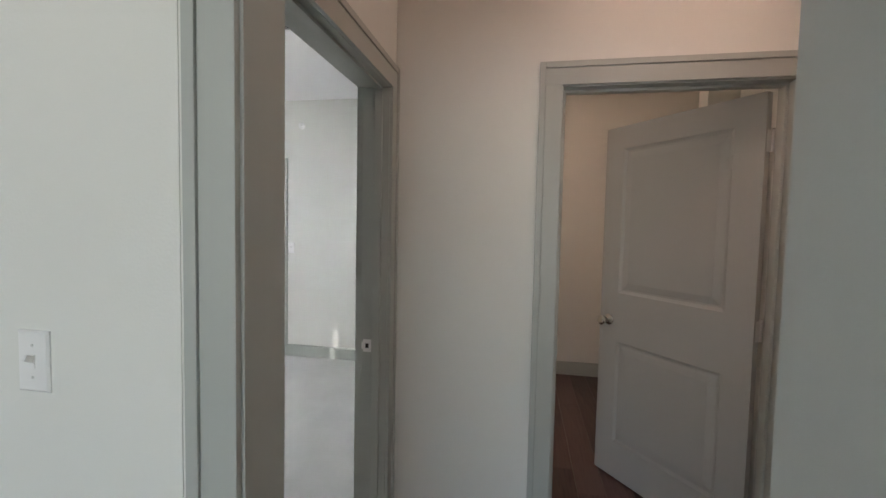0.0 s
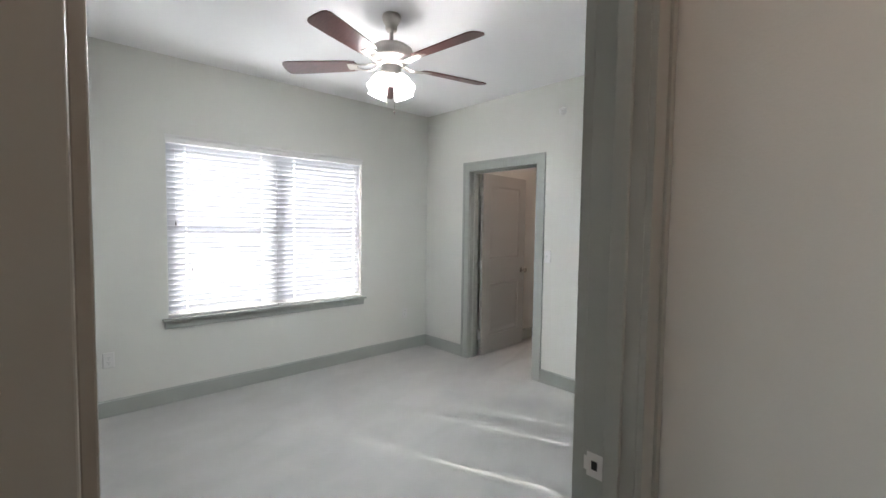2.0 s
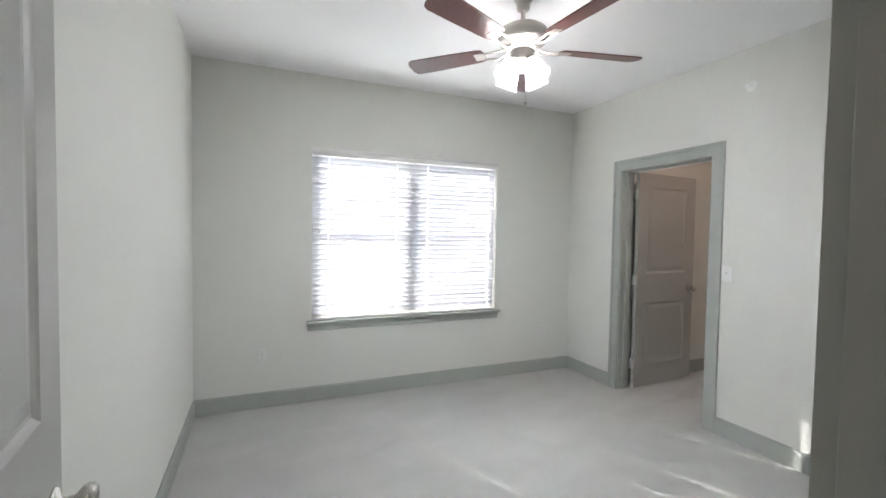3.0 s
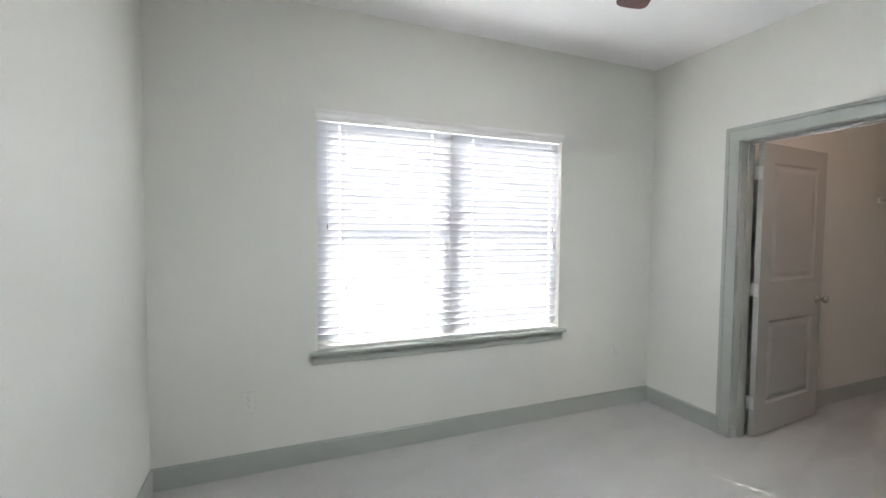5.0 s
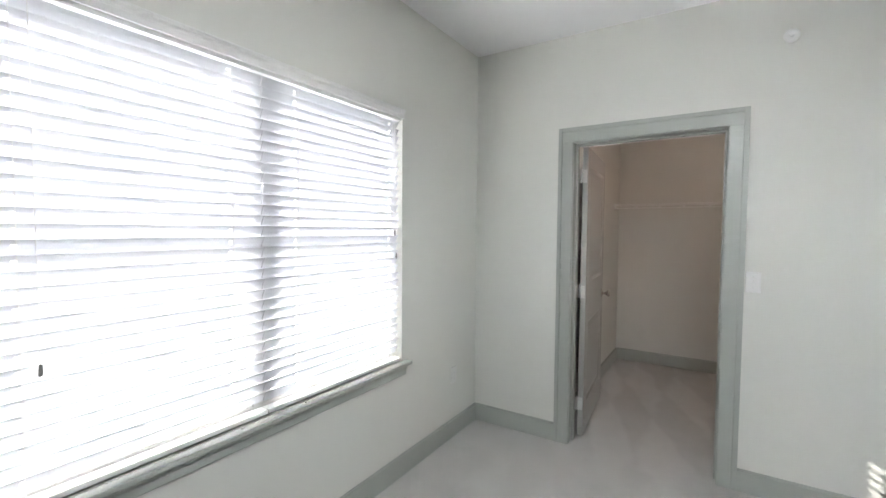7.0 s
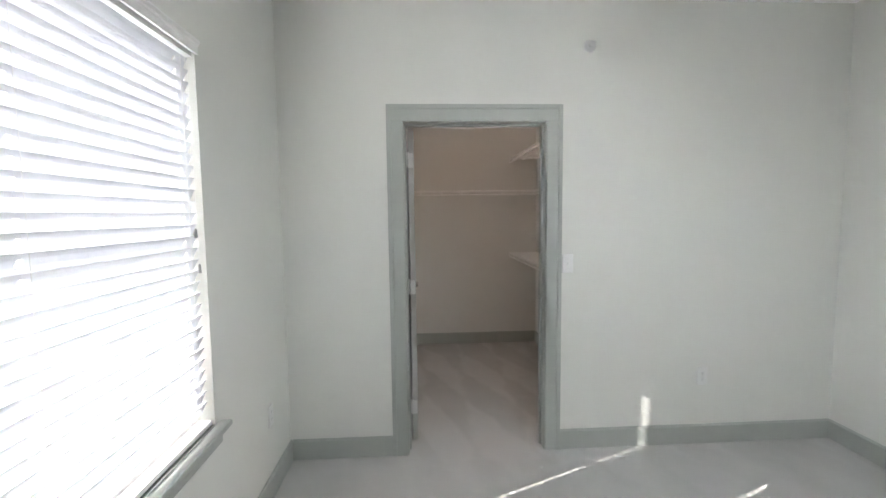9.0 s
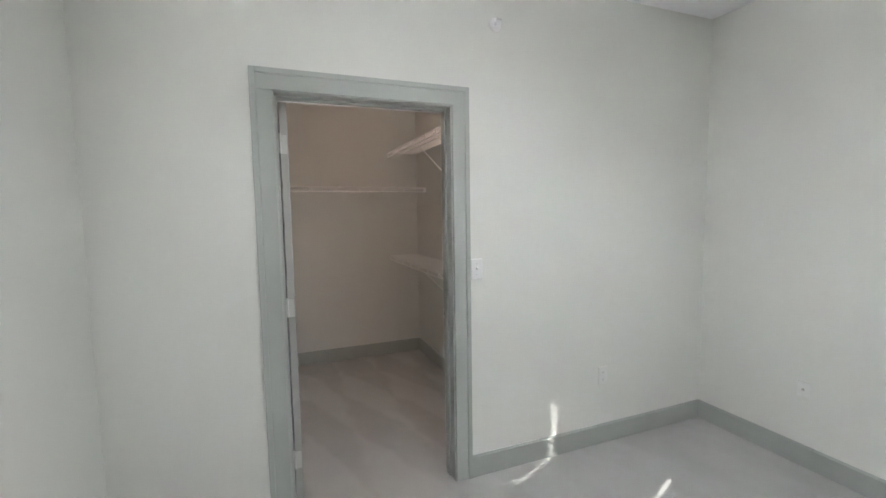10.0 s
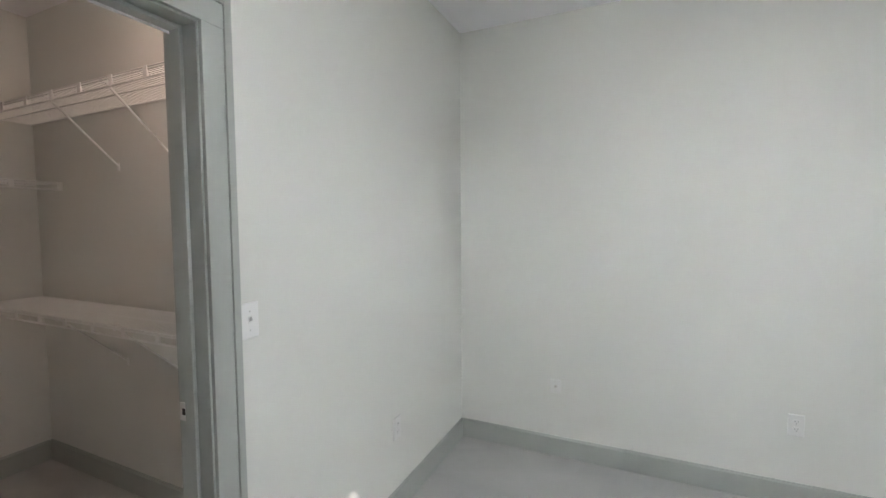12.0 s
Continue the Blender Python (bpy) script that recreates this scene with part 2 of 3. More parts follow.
wall("bath_wall_right", "x", 5.78, 5.90, -2.268, 0.12, 0, H, [], "off-white painted bath side wall")
# unseen wall, added to block light from the gap at the bath door's hinges
wall("bath_gap_blocker", "x", 5.235, 5.355, -2.268, -1.80, 0, H, [], "unseen off-white wall added behind the open bath door to keep its gap dark")
wall("bath_partition", "y", -1.80, -1.68, 5.085, 5.78, 0, H, [], "off-white painted short wall in the bath")
wall("living_wall_west", "x", -0.16, -0.04, -8.2, -3.695, 0, H, [], "off-white painted living room wall")
wall("living_wall_east", "x", 6.38, 6.50, -8.2, -3.623, 0, H, [], "off-white painted living room wall")
# unseen end wall; its window opening is added to go with living_daylight
wall("living_wall_far", "y", -8.2, -8.05, -0.04, 6.38, 0, H, [(1.4, 4.6, 0.5, 2.45)], "unseen off-white living room end wall with an added window opening")

structure(boxes("ceiling", [(-0.16, 6.5, -8.2, 2.4, H, H + 0.15)], CEIL), "flat white painted ceiling", "ceiling")
structure(boxes("floor_carpet", [(0, 3.475, -3.553, 0, -0.1, 0), (KX0 - J, KX1 + J, 0, 0.135, -0.1, 0), (0.602, 2.14, 0.135, 2.28, -0.1, 0), (3.475, 3.595, AY0 - J, AY1 + J, -0.1, 0)], CARPET),
          "light grey cut-pile carpet with vacuum marks", "floor")
structure(boxes("subfloor", [(-0.16, 6.5, -8.2, 2.4, -0.25, -0.101), (3.595, 5.78, -2.388, 0.12, -0.1, -0.012), (3.595, 5.78, -3.502, -2.388, -0.1, -0.012), (-0.04, 6.38, -8.05, -3.502, -0.1, -0.012)],
                DARK), "dark floor base under the planks", "floor")


# ---- trim ----
def casing(name, axis, face, out, a0, a1, label, left=0.1, right=0.1, width=0.1, thick=0.014, reveal=0.006):
    """Flat casing with a raised outer band round a doorway. out: +1 or -1, the side it stands proud on."""
    T1, T2, band, groove = thick, thick + 0.005, 0.024, 0.003

    def slab(p, q, z0, z1, t, bm, inset=0.0):
        lo, hi = sorted((face + out * inset, face + out * t))
        box(bm, *((lo, hi, p, q, z0, z1) if axis == "x" else (p, q, lo, hi, z0, z1)))

    bm = bmesh.new()
    r = reveal
    top = DT + r
    for side, w in ((-1, left), (1, right)):
        if w <= 0:
            continue
        e = (a0 - r) if side < 0 else (a1 + r)
        b = min(band, max(w - 0.03, 0.0))
        flat = w - r - b
        p, q = sorted((e, e + side * (flat - groove)))
        slab(p, q, 0, top, T1, bm)
        p, q = sorted((e + side * (flat - groove), e + side * flat))
        slab(p, q, 0, top, T1 - 0.0012, bm)
        if b > 0:
            p, q = sorted((e + side * flat, e + side * (flat + b)))
            slab(p, q, 0, DT + width, T2, bm)
    lf, rf = a0 - left + min(band, max(left - 0.03, 0)), a1 + right - min(band, max(right - 0.03, 0))
    hh = DT + width - band
    slab(lf, rf, top, hh - groove, T1, bm)
    slab(lf, rf, hh - groove, hh, T1 - 0.0012, bm)
    slab(lf, rf, hh, DT + width, T2, bm)
    return structure(part(name, bm, TRIM, bevel=0.003), label, "door trim")


casing("trim_closet", "y", 0.0, -1, KX0, KX1, "grey painted flat casing with a raised edge round the closet doorway")
casing("trim_closet_inside", "y", 0.135, 1, KX0, KX1, "grey painted casing inside the closet")
casing("trim_bedroom_inside", "x", 3.475, -1, AY0, AY1, "grey painted casing round the bedroom doorway", thick=0.028)
casing("trim_bedroom_hall", "x", 3.595, 1, AY0, AY1, "grey painted casing round the bedroom doorway, cut narrow at the corner", right=0.084, reveal=0.001)
casing("trim_bath_hall", "y", -2.388, -1, BX0, BX1, "grey painted casing round the bath doorway")
casing("trim_bath_inside", "y", -2.268, 1, BX0, BX1, "grey painted casing inside the bath", right=0.0)
casing("trim_opening_living", "y", -3.623, -1, OX0, OX1, "grey painted casing round the opening to the hall", right=0.0)
structure(boxes("trim_opening_return", [(OX1 - 0.003, OX1 + 0.14, -3.80, -3.5015, 0, H - 0.0005)], TRIM, bevel=0.003), "grey painted boxed wall end beside the opening", "door trim")
casing("trim_opening_hall", "y", -3.502, 1, OX0, OX1, "grey painted casing on the hall side of the opening")


def jamb(name, axis, c0, c1, a0, a1, stop, label):
    """Lining boards with a door stop. stop: None, or the side that the leaf closes on."""
    e = 0.0005
    dims = [(a0 - J + e, a0, 0, DT), (a1, a1 + J - e, 0, DT), (a0 - J + e, a1 + J - e, DT, DT + J - e)]
    out = [(c0, c1, d[0], d[1], d[2], d[3]) if axis == "x" else (d[0], d[1], c0, c1, d[2], d[3]) for d in dims]
    if stop is not None:
        s0, s1 = stop
        for d in ((a0, a0 + 0.012, 0, DT), (a1 - 0.012, a1, 0, DT), (a0 + 0.012, a1 - 0.012, DT - 0.012, DT)):
            out.append((s0, s1, d[0], d[1], d[2], d[3]) if axis == "x" else (d[0], d[1], s0, s1, d[2], d[3]))
    return structure(boxes(name, out, TRIM, bevel=0.002), label, "door frame")


jamb("door_frame_closet", "y", 0.0, 0.135, KX0, KX1, (0.055, 0.095), "grey painted door frame of the closet")
jamb("door_frame_bedroom", "x", 3.475, 3.595, AY0, AY1, (3.53, 3.565), "grey painted door frame of the bedroom")
jamb("door_frame_bath", "y", -2.388, -2.268, BX0, BX1, (-2.345, -2.308), "grey painted door frame of the bath")
jamb("frame_opening", "y", -3.623, -3.502, OX0, OX1, None, "grey painted lining of the cased opening")


def baseboard(name, runs, label="grey painted flat baseboard"):
    """Runs of (axis, face, out, a0, a1): one board each."""
    for axis, face, out, a0, a1 in runs:
        bm = bmesh.new()
        lo, hi = sorted((face, face + out * 0.014))
        mid = face + out * 0.008
        prof = [(face, 0.0), (face + out * 0.014, 0.0), (face + out * 0.014, 0.116), (mid, 0.122), (mid, 0.127), (face, 0.127)]
        rows = []
        for a in (a0, a1):
            rows.append([bm.verts.new((p, a, z) if axis == "x" else (a, p, z)) for p, z in prof])
        for k in range(len(prof)):
            n = (k + 1) % len(prof)
            bm.faces.new((rows[0][k], rows[0][n], rows[1][n], rows[1][k]))
        bm.faces.new(rows[0])
        bm.faces.new(rows[1])
        structure(part(name, bm, TRIM, bevel=0.001), label, "baseboard")


T = 0.014
baseboard("baseboard_bedroom", [("x", 0, 1, -3.553, 0), ("y", 0, -1, T, KX0 - 0.1), ("y", 0, -1, KX1 + 0.1, 3.475),
                                ("x", 3.475, -1, AY1 + 0.1, -T), ("x", 3.475, -1, -3.553 + T, AY0 - 0.1), ("y", -3.553, 1, T, 3.475)])
baseboard("baseboard_closet", [("x", 0.602, 1, 0.135, 2.28), ("y", 2.28, -1, 0.602 + T, 2.14 - T), ("x", 2.14, -1, 0.135, 2.28), ("y", 0.135, 1, KX1 + 0.1, 2.14 - T)])
baseboard("baseboard_bath", [("y", 0.12, -1, 3.595, 5.78 - T), ("x", 5.78, -1, -1.68, 0.12), ("x", 3.595, 1, -2.268, 0.12 - T)])
baseboard("baseboard_hall", [("y", -2.388, -1, 3.595, BX0 - 0.1), ("y", -2.388, -1, BX1 + 0.1, 5.78 - T), ("x", 5.78, -1, -3.502, -2.388)])
baseboard("baseboard_living", [("y", -3.625, -1, 1.2, OX0 - 0.1), ("y", -3.623, -1, OX1 + 0.141, 6.38)])
# white strip: the light caught by the head stop's lower edge, as colour
structure(boxes("closet_head_lit_edge", [(KX0 + 0.0005, KX1 - 0.0005, 0.096, 0.104, DT - 0.016, DT - 0.0005)], WHITEP), "thin white strip standing for the lit edge under the closet door head", "trim")
# shoe strip of the bath floor
structure(boxes("trim_bath_shoe", [(3.61, 5.766, 0.092, 0.106, 0, 0.018)], TRIM, bevel=0.004), "grey painted quarter-round strip", "trim")


# ---- doors ----
def panel_loop(bm, loops):
    for a, b in zip(loops, loops[1:]):
        for i in range(4):
            bm.faces.new((a[i], a[(i + 1) % 4], b[(i + 1) % 4], b[i]))
    bm.faces.new(loops[-1])


def leaf_mesh(width, height, t):
    """Moulded leaf with two panels: hinge edge at x 0, along +x, thickness in y from 0 to t."""
    panels = ((0.205, 0.795), (1.075, height - 0.125))
    s0, s1 = 0.125, width - 0.125
    bm = bmesh.new()
    for y, d in ((0.0, 1), (t, -1)):
        def quad(x0, x1, z0, z1):
            bm.faces.new([bm.verts.new(p) for p in ((x0, y, z0), (x1, y, z0), (x1, y, z1), (x0, y, z1))])
        quad(0, s0, 0, height)
        quad(s1, width, 0, height)
        zs = [0, panels[0][0], panels[0][1], panels[1][0], panels[1][1], height]
        for z0, z1 in ((zs[0], zs[1]), (zs[2], zs[3]), (zs[4], zs[5])):
            quad(s0, s1, z0, z1)
        for z0, z1 in panels:
            loops = []
            for inset, depth in ((0, 0), (0.006, 0.004), (0.016, 0.009), (0.026, 0.009), (0.034, 0.0065), (0.060, 0.002)):
                yy = y + d * depth
                loops.append([bm.verts.new(p) for p in ((s0 + inset, yy, z0 + inset), (s1 - inset, yy, z0 + inset), (s1 - inset, yy, z1 - inset), (s0 + inset, yy, z1 - inset))])
            panel_loop(bm, loops)
    for x in (0, width):
        bm.faces.new([bm.verts.new(p) for p in ((x, 0, 0), (x, t, 0), (x, t, height), (x, 0, height))])
    for z in (0, height):
        bm.faces.new([bm.verts.new(p) for p in ((0, 0, z), (width, 0, z), (width, t, z), (0, t, z))])
    bmesh.ops.remove_doubles(bm, verts=bm.verts, dist=0.0002)
    return bm


def knob(parent, x, y, z, out):
    """Round knob on a rose, its axis along y."""
    bm = bmesh.new()
    m = Matrix.Translation((x, y, z)) @ Matrix.Rotation(radians(-90 * out), 4, "X")
    lathe(bm, [(0.033, 0), (0.033, 0.004), (0.029, 0.008), (0.014, 0.011), (0.011, 0.018), (0.011, 0.034), (0.018, 0.040), (0.026, 0.047), (0.0285, 0.055), (0.027, 0.063), (0.020, 0.069), (0.009, 0.071), (0.0, 0.0715)], m, 28)
    return part("knob", bm, CHROME, parent, "round satin nickel knob", smooth=True)


def hinge(parent, x, y, z, leaf_dir):
    bm = bmesh.new()
    for i in range(5):
        lathe(bm, [(0.0062, i * 0.0178), (0.0062, i * 0.0178 + 0.0172)], Matrix.Translation((x, y, z - 0.0445)), 12)
    lathe(bm, [(0.004, 0), (0.0075, 0.002), (0.0075, 0.005), (0.003, 0.009)], Matrix.Translation((x, y, z + 0.0445)), 12)
    box(bm, x, x + 0.0025, min(y, y + leaf_dir * 0.034), max(y, y + leaf_dir * 0.034), z - 0.0445, z + 0.0445)
    box(bm, x, x + 0.0025, min(0, -leaf_dir * 0.019), max(0, -leaf_dir * 0.019), z - 0.0445, z + 0.0445)
    return part("hinge", bm, PAINTED, parent, "butt hinge painted over in grey")


PAINTED = material("painted_steel", (0.62, 0.62, 0.60), 0.35, 0.2)


def door(name, m, width, label, side, category="door", kz=0.925):
    """Leaf from its hinge edge along +x, thickness to -y*side."""
    root = empty(name, m, label, category, "two-panel doors")
    t = 0.035
    bm = leaf_mesh(width, 2.018, t)
    bmesh.ops.transform(bm, matrix=Matrix.Translation((0.004, 0 if side > 0 else -t, 0.013)), verts=bm.verts)
    part("leaf", bm, DOORP, root, "grey painted moulded leaf with two panels")
    y0, y1 = (0, t) if side > 0 else (-t, 0)
    knob(root, width - 0.062, y0, kz, -1)
    knob(root, width - 0.062, y1, kz, 1)
    boxes("latch", [(width + 0.004, width + 0.0055, (y0 + y1) / 2 - 0.0125, (y0 + y1) / 2 + 0.0125, kz - 0.028, kz + 0.028), (width + 0.0055, width + 0.013, (y0 + y1) / 2 - 0.007, (y0 + y1) / 2 + 0.007, kz - 0.008, kz + 0.008)],
          NICKEL, root, "nickel latch plate")
    return root, t


d1, _ = door("door_closet", pose(KX0 + 0.021, 0.142, 0, 0, 0, 94.5), 0.845, "grey two-panel door standing open into the closet", -1)
for hz in (0.24, 1.03, 1.83):
    hinge(d1, -0.003, 0.003, hz, -1)
d2, _ = door("door_bedroom", pose(3.443, AY0 - 0.048, 0, 0, 0, 186.4), 0.810, "grey two-panel door standing wide open against the bedroom wall", -1, kz=0.90)
for hz in (0.24, 1.03, 1.83):
    hinge(d2, -0.003, 0.003, hz, -1)
d3, _ = door("door_bath", pose(BX1 + 0.002, -2.238, 0, 0, 0, 126.2), 0.845, "grey two-panel door standing half open into the bath", 1)
for hz in (0.24, 1.03, 1.83):
    hinge(d3, -0.003, -0.003, hz, 1)


def strike(name, m, label):
    """Strike plate on a jamb: face towards +z of its own frame, long side along y."""
    root = empty(name, m, label, "strike plate", "strike plates")
    boxes("plate", [(-0.019, 0.019, -0.028, 0.028, 0, 0.0015), (-0.026, -0.019, -0.016, 0.016, -0.004, 0.0015)], WHITEP, root, bevel=0.0007)
    # the hole's shade as a near-black block on the plate
    boxes("slot", [(-0.007, 0.007, -0.010, 0.010, 0.0012, 0.0022)], DARK, root, "dark block standing for the shade in the latch hole")
    return root


strike("strike_plate", Matrix.Translation((3.506, AY1, 0.915)) @ Matrix.Rotation(radians(90), 4, "X"), "pale strike plate on the bedroom door frame")
strike("strike_plate", Matrix.Translation((KX1, 0.117, 0.925)) @ Matrix.Rotation(radians(-90), 4, "Y") @ Matrix.Rotation(radians(90), 4, "Z"), "pale strike plate on the closet door frame")


# ---- window and blinds ----
win = structure(empty("window_bedroom", Matrix.Identity(4), "taupe vinyl twin sash window", "window"), "taupe vinyl twin sash window", "window")
mid = (WY0 + WY1) / 2
F, M = 0.028, 0.033                                    # widths of the outer frame and of half the mullion
fr = [(-0.12, -0.068, WY0, WY0 + F, WZ0, WZ1), (-0.12, -0.068, WY1 - F, WY1, WZ0, WZ1), (-0.12, -0.068, WY0 + F, WY1 - F, WZ0, WZ0 + F),
      (-0.12, -0.068, WY0 + F, WY1 - F, WZ1 - F, WZ1), (-0.12, -0.064, mid - M, mid + M, WZ0 + F, WZ1 - F)]
boxes("window_frame", fr, VINYL, win, bevel=0.003)
zr = 1.405
for y0, y1 in ((WY0 + F, mid - M), (mid + M, WY1 - F)):
    for z0, z1, x in ((WZ0 + F, zr, -0.092), (zr, WZ1 - F, -0.115)):
        s = boxes("sash", [(x, x + 0.022, y0, y0 + 0.024, z0, z1), (x, x + 0.022, y1 - 0.024, y1, z0, z1), (x, x + 0.022, y0 + 0.024, y1 - 0.024, z0, z0 + 0.032), (x, x + 0.022, y0 + 0.024, y1 - 0.024, z1 - 0.028, z1)],
                  VINYL, win, bevel=0.002)
        g = boxes("pane", [(x + 0.008, x + 0.013, y0 + 0.024, y1 - 0.024, z0 + 0.032, z1 - 0.028)], GLASS, s)
        g.visible_shadow = False

# painted reveal, stool and apron
structure(boxes("window_sill", [(-0.067, 0.0, WY0, WY1, WZ0 - 0.022, WZ0), (0.0, 0.048, WY0 - 0.045, WY1 + 0.045, WZ0 - 0.022, WZ0)], TRIM, bevel=0.005), "grey painted window stool with a rounded nose", "window sill")
bm = bmesh.new()
for z0, z1, t in ((WZ0 - 0.084, WZ0 - 0.050, 0.013), (WZ0 - 0.050, WZ0 - 0.022, 0.019)):
    box(bm, 0.0, t, WY0 - 0.03, WY1 + 0.03, z0, z1)
structure(part("trim_apron", bm, TRIM, bevel=0.003), "grey painted apron under the window stool", "trim")


def blind(y0, y1, holes, name, tilt):
    """Horizontal blind with tilted slats; daylight pricks through the cord holes."""
    root = empty(name, Matrix.Translation((-0.034, 0, 0)), "closed white slat blind hanging in front of the window", "window blind", "window blinds")
    pitch, half, n = 0.0431, 0.025, 32
    top = WZ1 - 0.054
    ys = [y0]
    for h in holes:
        ys += [h - 0.0072, h + 0.0072]
    ys.append(y1)
    for i in range(n):
        zc = top - i * pitch
        if i == n - 1:
            break
        wob = random.uniform(-0.03, 0.03)
        ca, sa = math.cos(tilt + wob), math.sin(tilt + wob)
        bm = bmesh.new()
        grid = {}

        def at(u, y, lift):
            crown = 0.0028 * (1 - (u / half) ** 2) + lift
            return (u * ca - crown * sa, y, zc + u * sa + crown * ca)
        cols = [-half, -0.017, -0.009, 0.009, 0.017, half]
        for j, y in enumerate(ys):
            for k, u in enumerate(cols):
                grid[j, k, 0] = bm.verts.new(at(u, y, 0.0))
                grid[j, k, 1] = bm.verts.new(at(u, y, 0.0030))
        J_, K_ = len(ys) - 1, len(cols) - 1
        for j in range(J_):
            for k in range(K_):
                hole = j % 2 == 1 and k == 2
                if hole:
                    for p, q in (((j, k), (j + 1, k)), ((j, k + 1), (j + 1, k + 1)), ((j, k), (j, k + 1)), ((j + 1, k), (j + 1, k + 1))):
                        bm.faces.new((grid[(*p, 0)], grid[(*q, 0)], grid[(*q, 1)], grid[(*p, 1)]))
                    continue
                for s in (0, 1):
                    f = (grid[j, k, s], grid[j + 1, k, s], grid[j + 1, k + 1, s], grid[j, k + 1, s])
                    bm.faces.new(f)
        for j in range(J_):
            for k in (0, K_):
                bm.faces.new((grid[j, k, 0], grid[j + 1, k, 0], grid[j + 1, k, 1], grid[j, k, 1]))
        for k in range(K_):
            for j in (0, J_):
                bm.faces.new((grid[j, k, 0], grid[j, k + 1, 0], grid[j, k + 1, 1], grid[j, k, 1]))
        part("slat", bm, SLAT, root)
    zb = WZ0 + 0.0195
    boxes("bottom_rail", [(-0.024, 0.024, y0, y1, zb - 0.018, zb + 0.002)], WHITEP, root, "white bottom rail", bevel=0.004)
    boxes("head_rail", [(-0.028, 0.026, y0, y1, WZ1 - 0.026, WZ1 - 0.002)], WHITEP, root, "white steel head rail")
    for h in holes:
        bm = bmesh.new()
        for dx, dy in ((-0.021, -0.006), (0.021, -0.006), (0.0, 0.0)):
            tube(bm, (dx, h + dy + 0.006, zb), (dx, h + dy + 0.006, WZ1 - 0.04), 0.0008, 5)
        part("ladder_cord", bm, WHITEP, root, "thin white ladder cord")
    return root


blind(WY0 + 0.003, mid - 0.0012, (-2.54, -1.936), "window_blind", radians(59.5))
blind(mid + 0.0012, WY1 - 0.003, (-1.633, -0.988), "window_blind", radians(64))

# valance: a moulded board with a crown edge and short returns
valance = empty("valance", pose(0, 0, WZ1), "white moulded valance board over the window blinds", "valance")


def moulding(name, prof, label):
    bm = bmesh.new()
    a = [bm.verts.new((x, WY0 - 0.006, z)) for x, z in prof]
    b = [bm.verts.new((x, WY1 + 0.006, z)) for x, z in prof]
    for i in range(len(prof)):
        bm.faces.new((a[i], a[(i + 1) % len(prof)], b[(i + 1) % len(prof)], b[i]))
    bm.faces.new(a)
    bm.faces.new(b)
    part(name, bm, WHITEP, valance, label)


moulding("board", [(0.001, -0.014), (0.010, -0.014), (0.010, 0.008), (0.001, 0.008)], "flat lower board of the valance")
moulding("crown", [(0.001, 0.0082), (0.010, 0.0082), (0.012, 0.014), (0.017, 0.020), (0.019, 0.026), (0.021, 0.028), (0.021, 0.034), (0.001, 0.034)], "moulded crown edge of the valance")


def cord(y, z, label):
    """Pull cord with a small tassel."""
    root = empty("blind_cord", pose(0.004, y, z), label, "blind cord", "blind cords")
    bm = bmesh.new()
    tube(bm, (0, 0, 0.03), (-0.004, 0, WZ1 - 0.05 - z), 0.0009, 5)
    part("string", bm, WHITEP, root, "thin white cord")
    bm = bmesh.new()
    lathe(bm, [(0.002, 0.034), (0.004, 0.028), (0.0055, 0.004), (0.005, 0.0), (0.0, 0.0)], None, 10)
    part("tassel", bm, CORD, root, "small grey plastic tassel", smooth=True)


cord(-2.62, 1.425, "short white cord with grey tassel on the blind")
cord(-2.505, 1.052, "long white cord with grey tassel on the blind")
cord(-0.985, 1.42, "short white cord with grey tassel on the blind")
cord(-0.972, 1.29, "white lift cord with grey tassel on the blind")


for y in (-2.54, -1.934, -1.63):
    root = empty("hold_down_clip", pose(0.022, y, WZ0), "tiny white plastic clip on the window stool", "clip", "clips on the window stool")
    bm = bmesh.new()
    lathe(bm, [(0.0055, 0), (0.0055, 0.003), (0.003, 0.005), (0.0, 0.0055)], None, 12)
    part("cap", bm, WHITEP, root, smooth=True)


